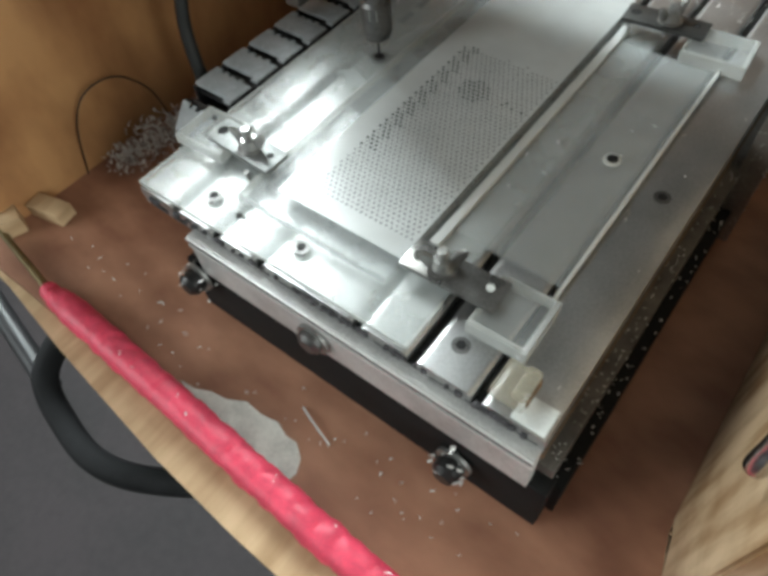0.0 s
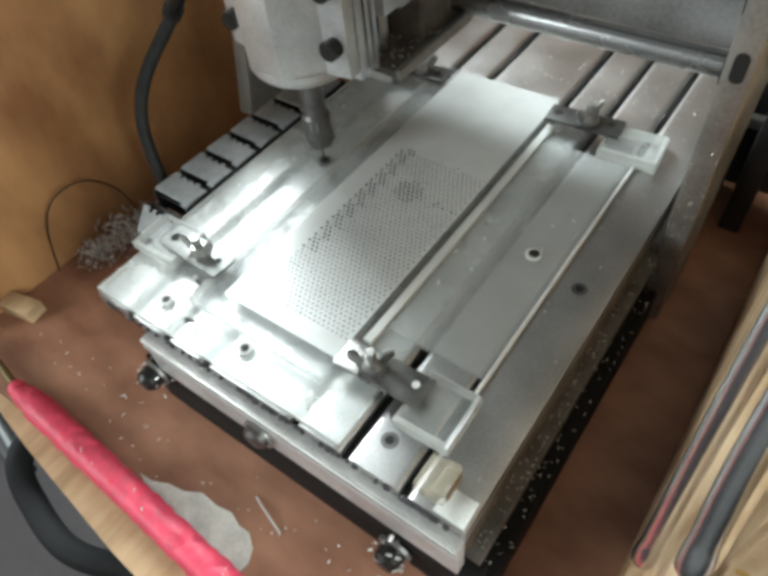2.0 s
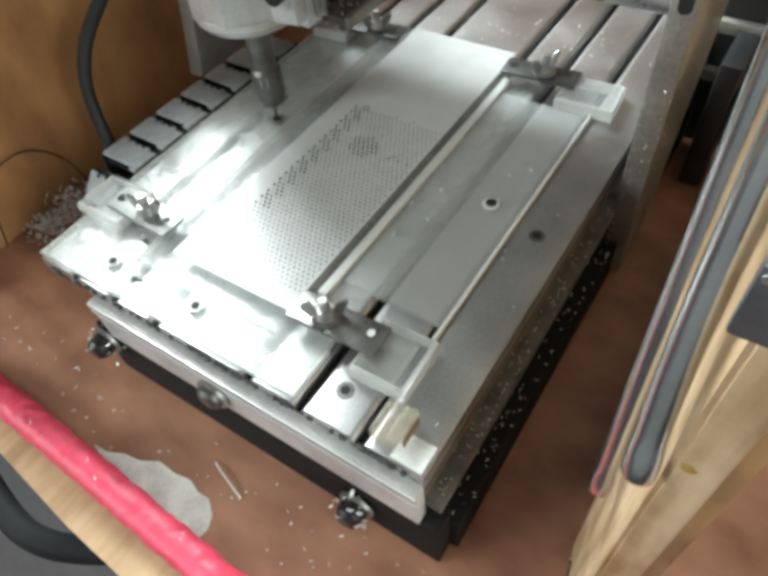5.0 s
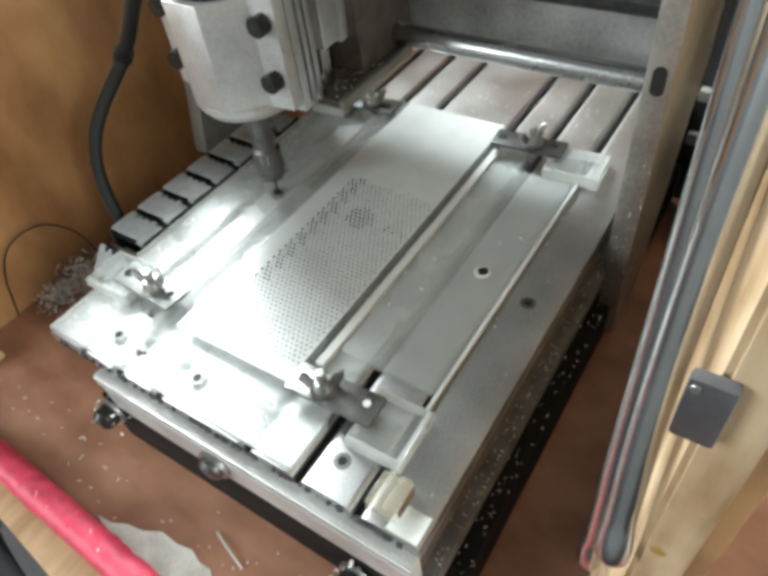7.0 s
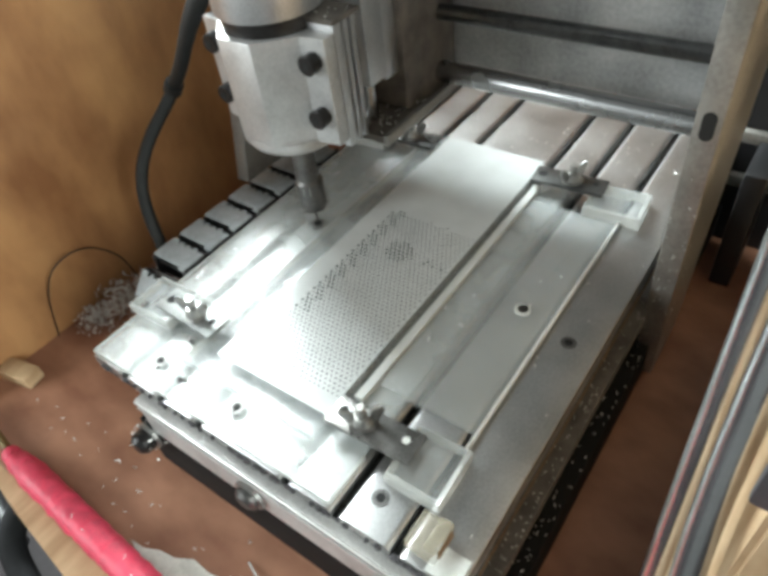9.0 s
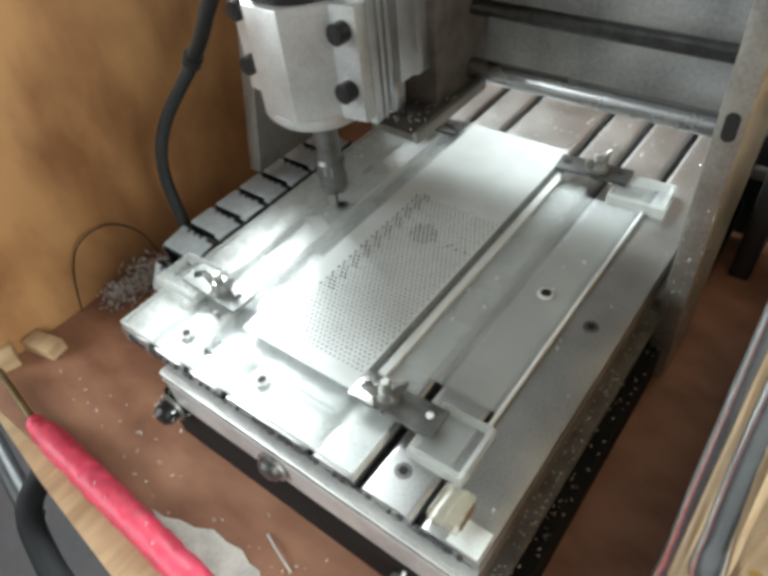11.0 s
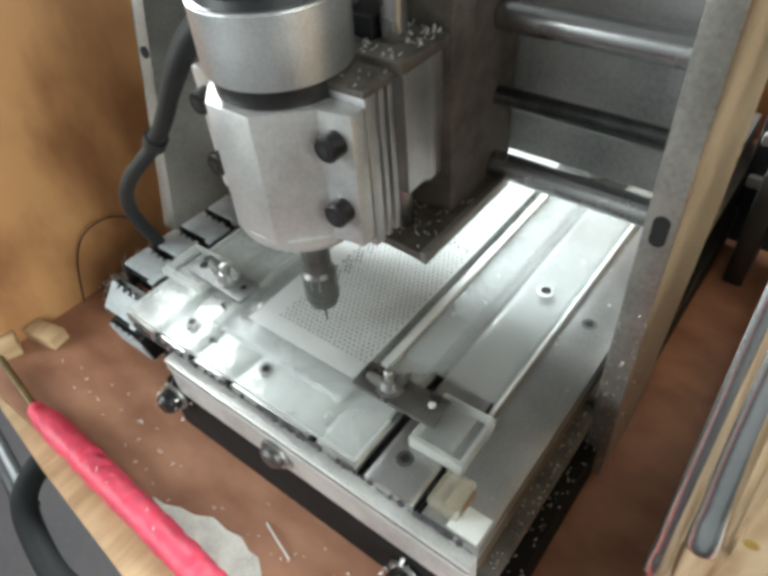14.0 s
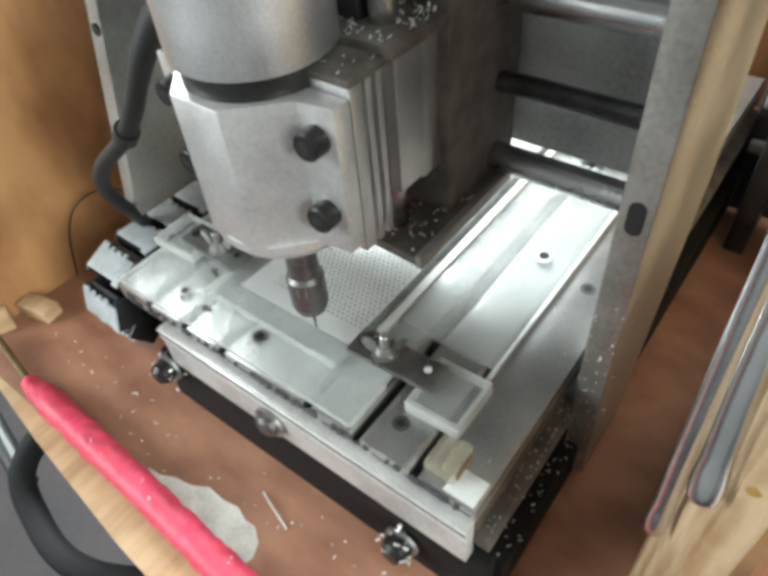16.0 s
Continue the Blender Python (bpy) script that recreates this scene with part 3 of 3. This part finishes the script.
# ---- work pieces and clamps ----
def build_sheets():
    sp = thing("spoil_sheet", "clear acrylic backing sheet on the bed", "acrylic sheet")
    part("sheet_body", B((-36.5, 19.6, 49, 224, 0.1, 3.2), bevel=0.3), DUSTY_CLEAR, sp)
    # Pale edge strips paint the light caught by the slot edges.
    part("sheet_edge", B((-41.6, -36.6, 36, 238, 0.1, 4.6), bevel=0.3), EDGE_GLINT, sp, "sheet edge with the bright glint of the slot edge painted in")
    part("sheet_edge", B((19.7, 21.6, 40, 230, 0.1, 3.0), bevel=0.3), EDGE_GLINT, sp, "sheet edge with the bright glint of the slot edge painted in")
    hole = thing("sheet_hole", "countersunk hole in the clear sheet", "hole", (3.3, 131, 3.2))
    part("rim", C(((0, 0, -0.5), (0, 0, 0.15), 4.6), seg=24), WHITE, hole)
    part("bore", C(((0, 0.8, -0.5), (0, 0.8, 0.3), 3.0), seg=24), HOLE_SHADE, hole)
    bs = thing("base_sheet", "clear acrylic base sheet over the slotted bed", "acrylic sheet", (0, 0, 0))
    part("sheet_body", B((-191, -18.5, -14.5, 258, 0.1, 2.4), bevel=0.3), HAZY_CLEAR, bs)
    part("sheet_edge", B((-191, -18.5, -15.4, -14.6, 0.1, 2.5), bevel=0.2), FROST, bs, "frosted sawn edge")
    part("sheet_edge", B((-192, -191.1, -15.4, 258, 0.1, 2.5), bevel=0.2), FROST, bs, "frosted sawn edge")
    part("sheet_edge", B((-18.4, -17.0, -14.5, 12, 0.1, 2.6), bevel=0.2), FROST, bs, "bright sawn edge")
    w = thing("work_sheet", "milky acrylic sheet with rows of drilled holes", "acrylic sheet", (0, 0, 0))
    part("sheet_body", B((-136, -44, 5.8, 262, 2.5, 7.5), bevel=0.4), CLEAR, w)
    part("milky_face", B((-121, -44.6, 18, 261.4, 7.54, 7.6), bevel=0.0), SHEET, w, "milky engraved face")
    part("sheet_edge", B((-136, -44, 4.9, 5.7, 2.5, 7.5), bevel=0.1), DUSTY_CLEAR, w, "frosted sawn edge")
    part("sheet_edge", B((-136.9, -136.1, 4.9, 262, 2.5, 7.5), bevel=0.1), FROST, w, "frosted sawn edge")
    light, dark = bmesh.new(), bmesh.new()
    row = 0
    y = 30.0
    while y < 178:
        x = -107 + (row % 2) * 1.5
        while x < -46:
            d = math.hypot((x + 81) / 9.5, (y - 135) / 9.0)
            deep = d < 1 or (x < -97 and 66 < y < 170 and (row + int((x + 107) / 3.0)) % 4 < 3) or (131 < y < 138 and x > -74 and random.random() < 0.5)
            r = random.uniform(1.0, 1.1) if deep else random.uniform(0.74, 0.9)
            if deep or y < 166 + random.uniform(-3, 3):
                bmesh.ops.create_cone(dark if deep else light, cap_ends=True, segments=6, radius1=r, radius2=r * 0.8, depth=0.12, matrix=Matrix.Translation((x, y, 7.64)))
            x += 3.0
        y += 2.7
        row += 1
    tagged(part("perforation", light, PIT, w, "rows of fine drilled pits"), kind="stuff")
    tagged(part("dark_perforation", dark, DEEP, w, "dark drilled-through holes"), kind="stuff")


def acrylic_block(at, w, d, h, turn):
    b = thing("acrylic_block", "clear acrylic spacer block with frosted edges", "acrylic block", group="acrylic spacers under the clamps")
    part("block_body", B((-w / 2, w / 2, -d / 2, d / 2, 0.1, h), bevel=0.6), CLEAR, b)
    e = 0.8
    for q in ((-w / 2 - e, w / 2 + e, -d / 2 - e, -d / 2 - 0.05, 0.1, h + 0.15), (w / 2 + 0.05, w / 2 + e, -d / 2, d / 2, 0.1, h + 0.15),
              (-w / 2 - e, -w / 2 - 0.05, -d / 2, d / 2, 0.1, h + 0.15), (-w / 2 - e, w / 2 + e, d / 2 + 0.05, d / 2 + e, 0.1, h + 0.15)):
        part("block_edge", B(q, bevel=0.35), FROST, b, "frosted sawn edge")
    for q in ((-w / 2 + 0.2, w / 2 - 0.2, -d / 2 + 0.2, -d / 2 + 1.5, h + 0.05, h + 0.4), (w / 2 - 1.5, w / 2 - 0.2, -d / 2 + 1.7, d / 2 - 0.2, h + 0.05, h + 0.4)):
        part("block_rim", B(q, bevel=0.15), FROST, b, "ground rim")
    b.matrix_basis = pose(at[0] * MM, at[1] * MM, at[2] * MM, 0, 0, turn)
    return b


def build_clamp(steel, label, z, stud, wings):
    c = thing("hold_down_clamp", label, "clamp", group="clamps on the bed")
    part("strap", B((-24, 24, -8.5, 8.5, z, z + 2.6), bevel=0.9), steel, c, "worn steel strap")
    h = part("strap_hole", C(((-18, 0, z + 1), (-18, 0, z + 2.75), 3.0)), HOLE_SHADE, c)
    part("strap_hole", C(((17, 1.5, z + 1), (17, 1.5, z + 2.75), 2.0)), WHITE if steel is STRAP else HOLE_SHADE, c)
    part("stud", C(((stud, 0, 2.5), (stud, 0, z + 14), 2.6), ((stud, 0, z + 14), (stud, 0, z + 14.8), 2.6, 1.9), seg=16), STEEL, c)
    n = part("wing_nut", C(((stud, 0, z + 2.6), (stud, 0, z + 3.4), 7.0), ((stud, 0, z + 3.4), (stud, 0, z + 8.5), 5.2, 4.0), seg=18), STEEL, c)
    for sgn in (-1, 1):
        bm = bmesh.new()
        prism(bm, [(0, 0), (4.5, 0.5), (8.5, 8), (6.5, 10.5), (3.5, 9), (0.5, 4.5)], "y", -1.1, 1.1)
        bmesh.ops.bevel(bm, geom=list(bm.edges), offset=0.5, segments=2, affect="EDGES")
        bmesh.ops.transform(bm, matrix=Matrix.Translation((stud, 0, z + 3.6)) @ Matrix.Rotation(radians(wings), 4, "Z") @ Matrix.Rotation(0 if sgn > 0 else math.pi, 4, "Z") @ Matrix.Translation((2.8, 0, 0)), verts=bm.verts)
        part("wing", bm, STEEL, n)
    return c


def swarf(name, label, spots, size, material, group=""):
    """Curled shavings, one joined mesh; spots give place and turn."""
    vs, fs = [], []
    for (x, y, z) in spots:
        L, wd = random.uniform(0.5, 1.0) * size, random.uniform(0.12, 0.3) * size
        bend, n = random.uniform(0.4, 2.6), 4
        rot = Euler((random.uniform(-0.6, 0.6), random.uniform(-0.6, 0.6), random.uniform(0, 6.28))).to_matrix()
        b0 = len(vs)
        for k in range(n + 1):
            a = bend * k / n
            p = Vector((L * math.sin(a) / bend, 0, L * (1 - math.cos(a)) / bend))
            for side in (-0.5, 0.5):
                for th in (0, 0.18):
                    q = rot @ (p + Vector((0, side * wd, th))) + Vector((x, y, z + 0.12 * size))
                    vs.append(tuple(c * MM for c in q))
        for k in range(n):
            i = b0 + 4 * k
            fs += [(i, i + 2, i + 6, i + 4), (i + 1, i + 5, i + 7, i + 3), (i, i + 4, i + 5, i + 1), (i + 2, i + 3, i + 7, i + 6)]
        i = b0 + 4 * n
        fs += [(b0, b0 + 1, b0 + 3, b0 + 2), (i, i + 2, i + 3, i + 1)]
    me = bpy.data.meshes.new(name)
    me.from_pydata(vs, [], fs)
    me.materials.append(material)
    return tagged(new(name, me), label, "swarf", group, "stuff")


# ---- along the sides ----
def build_sides():
    roll = thing("red_cloth_roll", "red cloth sleeve pulled over a brass rod along the bench edge", "cloth roll")
    bm = bmesh.new()
    line = spline([(-256, -76, -78.5), (-190, -78, -76.5), (-120, -81, -76.2), (-50, -84, -76.2), (30, -87, -76.2), (120, -90, -76.2)], 40)
    tube(bm, line, lambda u: (5.5 + 3.4 * min(1, u * 14)) * (1 + 0.06 * noise.noise(Vector((u * 60, 0.3, 0)))), 28)
    for v in bm.verts:
        w = noise.noise(Vector((v.co.x * 0.11 + v.co.y * 0.10, v.co.y * 0.10, v.co.z * 0.12))) + 0.6 * noise.noise(Vector((v.co.x * 0.35, v.co.y * 0.2, v.co.z * 0.3)))
        fold = abs(noise.noise(Vector((v.co.x * 0.055 + v.co.z * 0.06, 0.4, 3.1))))
        v.co += Vector((0, 0.5, 0.7)) * (w * 1.5 - 1.5 * (max(0.0, 0.14 - fold) / 0.14) ** 2)
    part("sleeve", bm, RED, roll, "wrinkled red cloth sleeve")
    part("rod", C(((-345, -63, -80), (-254, -76, -78.5), 2.6), seg=14), BRASS, roll, "tarnished brass rod")
    bm = bmesh.new()
    prism(bm, [(109.5, 330), (109.5, 19), (111.5, 14), (118, -22), (131, -22), (134, 330)], "z", -84.8, 240)
    bmesh.ops.bevel(bm, geom=list(bm.edges), offset=1.2, segments=2, affect="EDGES")
    board = tagged(part("side_board", bm, SIDE), "pale raw wooden side wall with stains beside the machine", "board")
    part("bark_edge", B((127.8, 131.6, -22.5, 40, -84.8, 239), bevel=0.8), BARK, board, "brown bark along the edge")
    part("resin_spot", C(((121.5, -22.3, 108), (121.5, -21.5, 108), 1.6, 1.9), seg=18), RESIN, board, "golden resin spot")
    for line in ([(108, 0, 30), (107.8, 1, 37), (107.4, 3.2, 50), (106.6, 7.2, 75), (105.6, 12.8, 110), (104.4, 19, 160), (103, 25, 236)],
                 [(113.4, -24, 98), (112.9, -22.4, 104), (111.8, -18.5, 116), (110.6, -13, 135), (109.8, -7, 160), (109.4, -1, 190), (109.4, 6, 236)]):
        tool = thing("chrome_tool", "polished chrome tool with a rounded tip against the wooden wall", "hand tool", group="chrome tools on the side wall")
        bm = bmesh.new()
        tube(bm, spline(line, 10), lambda u: 3.5 + 0.5 * max(0.0, 1 - ((u - 0.12) / 0.14) ** 2) - 2.2 * max(0.0, 1 - u / 0.05) ** 3, 20)
        part("handle", bm, CHROME_BRIGHT, tool)
        x, y, z = line[-1]
        part("bracket", B((x - 5, 115, y - 5, y + 5, z - 6, z + 4), bevel=1.5), DARK_STEEL, tool)
    pad = thing("grey_pad", "dark grey rubber pad on the corner of the wooden wall", "pad")
    part("pad_body", B((113.6, 121, -24.8, -21.8, 156, 172), bevel=1.0), TAPE, pad)
    part("pad_pin", C(((115, -25.3, 170.2), (115, -24, 170.2), 0.8), seg=12), STEEL, pad)
    tagged(part("red_box", B((130, 240, -75, -28, -84.8, -52), bevel=2), RED), "red box on the bench beside the board", "box")
    # Made-up black boxes darken the area behind the gantry; grey bars in front.
    rear = thing("rear_dark_box", "black box added to darken the area behind the gantry, with grey bars", "control box")
    part("case", B((57, 330, 352, 440, -84.8, 165), bevel=3), BLACK, rear)
    part("lower_dark_filler", B((73, 87, 300, 343.5, -84.8, 10), bevel=2), BLACK, rear)
    for z in (-30, 5):
        part("bar", B((60, 334, 344, 351.5, z, z + 9), bevel=2), ALU_DULL, rear, "dusty grey metal bar")
    bm = bmesh.new()
    tube(bm, spline([(-73, -40, -84), (-66, -42.5, -82.8), (-56, -45.5, -83.2), (-47.7, -47.8, -84)], 6), 0.6, 6)
    tagged(part("straw", bm, WHITE), "thin pale straw lying on the bench", "straw")
    hose = thing("black_hose", "black hose hanging below the bench edge", "hose")
    bm = bmesh.new()
    tube(bm, spline([(-340, -60, -200), (-345, -110, -235), (-312, -129, -258), (-256, -134, -262), (-201, -112, -262), (-120, -60, -240), (-60, 0, -200)], 10), 11, 16)
    part("hose_wall", bm, HOSE, hose)
    part("cuff", C(((-340, -57, -197), (-342, -72, -210), 13), seg=24), BLACK, hose, "black plastic hose cuff")
    tagged(part("chair_rail", C(((-620, -66, -250), (-352, -116, -262), 10), seg=20), BLACK), "black steel bar below the bench", "metal bar")


build_room()
build_bench()
base = build_bed()
gantry = build_gantry()
carriage = build_carriage()
spindle = build_spindle()
build_sheets()
chain, chain_links = build_chain()
cable = build_cable()
ZL = "bright zinc strap clamp with a wing nut on the acrylic sheet"
BL = "dark steel strap clamp with a wing nut"
DL = "dull steel strap clamp with a wing nut on the acrylic sheet"
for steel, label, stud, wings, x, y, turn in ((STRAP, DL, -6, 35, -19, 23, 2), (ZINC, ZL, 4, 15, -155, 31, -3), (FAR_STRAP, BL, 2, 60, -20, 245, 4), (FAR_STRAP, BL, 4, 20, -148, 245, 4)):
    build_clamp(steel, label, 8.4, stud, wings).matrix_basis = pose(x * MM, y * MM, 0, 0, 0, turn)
acrylic_block((11.5, 22, 0), 27, 29, 7.8, 1)
acrylic_block((-180, 31, 2.45), 32, 26, 6.0, 2)
acrylic_block((14, 241, 0), 34, 27, 7.8, 4)
acrylic_block((-176, 242, 2.45), 26, 24, 6.0, 4)
offcut = thing("plastic_offcut", "pale translucent plastic offcut with a brown cut end", "plastic offcut", (21, -13, 0.1))
part("offcut_body", B((0, 15, 0, 17, 0, 7), (8.5, 15, 1, 17, 7, 9.4), bevel=1.4), YELLOWED, offcut)
part("cut_end", B((15.05, 15.9, 2.5, 14.5, 2.5, 8.2), bevel=0.4), STAIN, offcut, "brown scorched cut end")
tagged(part("plastic_scrap", B((33, 48, -16, -3, 0.1, 0.7), bevel=0.2), WHITE), "white plastic scrap on the bed corner", "plastic scrap")
for x, y, a, b in ((-126, -2, 28, 20), (-139, 17, 8, -6)):
    o = part("loose_pin", C(((0, 0, 0), (0, 0, 8), 0.9), ((0, 0, 8), (0, 0, 8.8), 1.7), seg=10), NUT)
    o.matrix_basis = pose(x * MM, y * MM, 0.0024, a, b, 0)
    tagged(o, "small dark screw standing in the clear sheet", "screw", "loose screws")
build_sides()
bm = bmesh.new()
tube(bm, spline([(-327, 6, -84), (-322, 15, -44), (-321, 30, -26), (-321, 55, -28), (-321, 75, -51), (-322, 83, -83)], 8), 0.6, 6)
tagged(part("loose_wire", bm, DARK_STEEL), "thin dark wire arched against the plywood board", "wire")
U = random.uniform
spots = []
for k in range(900):
    t = U(0, 1)
    spots.append((-314 + 12 * t + random.gauss(0, 9), 24 + 78 * t + random.gauss(0, 5), -85 + abs(random.gauss(0, 7)) * (1 - abs(2 * t - 1) * 0.6)))
swarf("swarf_pile", "heap of curled pale shavings on the bench", spots, 5.0, SWARF)
swarf("bench_swarf", "scattered pale shavings on the bench", [(U(-300, 60), U(-72, -26), -85) for k in range(44)] + [(U(-80, 55), U(-60, -26), -85) for k in range(16)], 3.2, SWARF)
swarf("bed_swarf", "fine shavings on the bare slotted bed", [(U(-130, 40), U(266, 330), 0) for k in range(110)] + [(U(-30, 20), U(225, 262), 0) for k in range(20)], 2.6, SWARF)
swarf("sheet_swarf", "a few shavings on the acrylic sheets", [(U(-36, 18), U(52, 220), 3.2) for k in range(9)] + [(U(22, 46), U(0, 200), 0) for k in range(9)] + [(U(-185, -140), U(50, 200), 2.4) for k in range(8)], 3.0, SWARF)
swarf("beam_swarf", "shavings caught on the black base bar", [(U(34, 62), U(-8, 180), -53) for k in range(150)] + [(U(-150, 58), U(-20.5, -11), -43) for k in range(3)], 2.6, SWARF)
kn = [(x + random.gauss(0, 5), -27 + random.gauss(0, 3), z + random.gauss(0, 5)) for x, z in ((-157, -46), (14, -62)) for k in range(40)]
swarf("knob_swarf", "curled metal shavings caught on the clamp screws", kn, 5.0, SWARF)
swarf("plate_swarf", "dust and shavings along the bed edge", [(U(49, 56), U(-14, 200), -24.1) for k in range(80)], 1.8, SWARF)
for owner, name, label, pts, size in (
        (carriage, "plate_dust", "shavings lying on the slide plates", [(U(-8, 50), U(20, 64), 71) for k in range(90)] + [(U(-44, 44), U(17, 48), 159) for k in range(200)], 3.2),
        (gantry, "edge_dust", "shavings stuck to the plate edge", [(U(55.5, 67), 186.2, random.gauss(-5, 28)) for k in range(50)] + [(67.5, U(190, 215), random.gauss(-5, 28)) for k in range(25)], 1.8),
        (spindle, "cap_dust", "shavings on the clamp", [(U(-40, 42), U(-1, 18), 144) for k in range(50)], 2.4)):
    o = swarf(name, label, pts, size, SWARF)
    o.parent = owner
    del o["category"]
swarf("roll_swarf", "bits of swarf on the red cloth", [(U(-180, 40), U(-83, -78), -67.5) for k in range(10)], 3.4, SWARF)

# ---- what moves ----
# seconds, gantry ahead (mm), spindle aside (mm), spindle up (mm)
SPEED = 28.6  # mm a second along the bed


def run(t):
    return -min(122.5, max(0.0, SPEED * (t - 10.52)))


TRAVEL = [(0, 0, 0, 0), (9.0, 0, 0, 0), (9.25, 0, 0, 0.6), (9.5, 0, 0, 3.0), (10.0, 0, 0, 8.8), (10.25, 0, 0, 11.4), (10.5, 0, 0, 11.7)]
TRAVEL += [(t, run(t), -run(t) * 0.712, 11.7) for t in (10.6, 10.8, 11.2, 11.6, 12.0, 12.5, 13.0, 13.5, 14.0, 14.4, 14.7, 14.83, 14.95, 16.0)]
STEPS = [(0, 0), (10.5, 0)] + [(10.55 + 0.25 * k, run(10.55 + 0.25 * k)) for k in range(17)] + [(14.83, -122.5), (16.0, -122.5)]


def motions():
    walk(gantry, [(t, pose(0, y * MM, 0)) for t, y, x, z in TRAVEL])
    walk(cable, [(t, cable_pose(t, y, x, z)) for t, y, x, z in TRAVEL])
    for k, link in enumerate(chain_links):
        walk(link, [(t, chain_pose(LINK * (k + 0.5), y)) for t, y in STEPS])
    walk(carriage, [(t, pose((AX + x) * MM, (AY + y) * MM, 0)) for t, y, x, z in TRAVEL])
    walk(spindle, [(t, pose((AX + x) * MM, (AY + y) * MM, z * MM)) for t, y, x, z in TRAVEL])


motions()
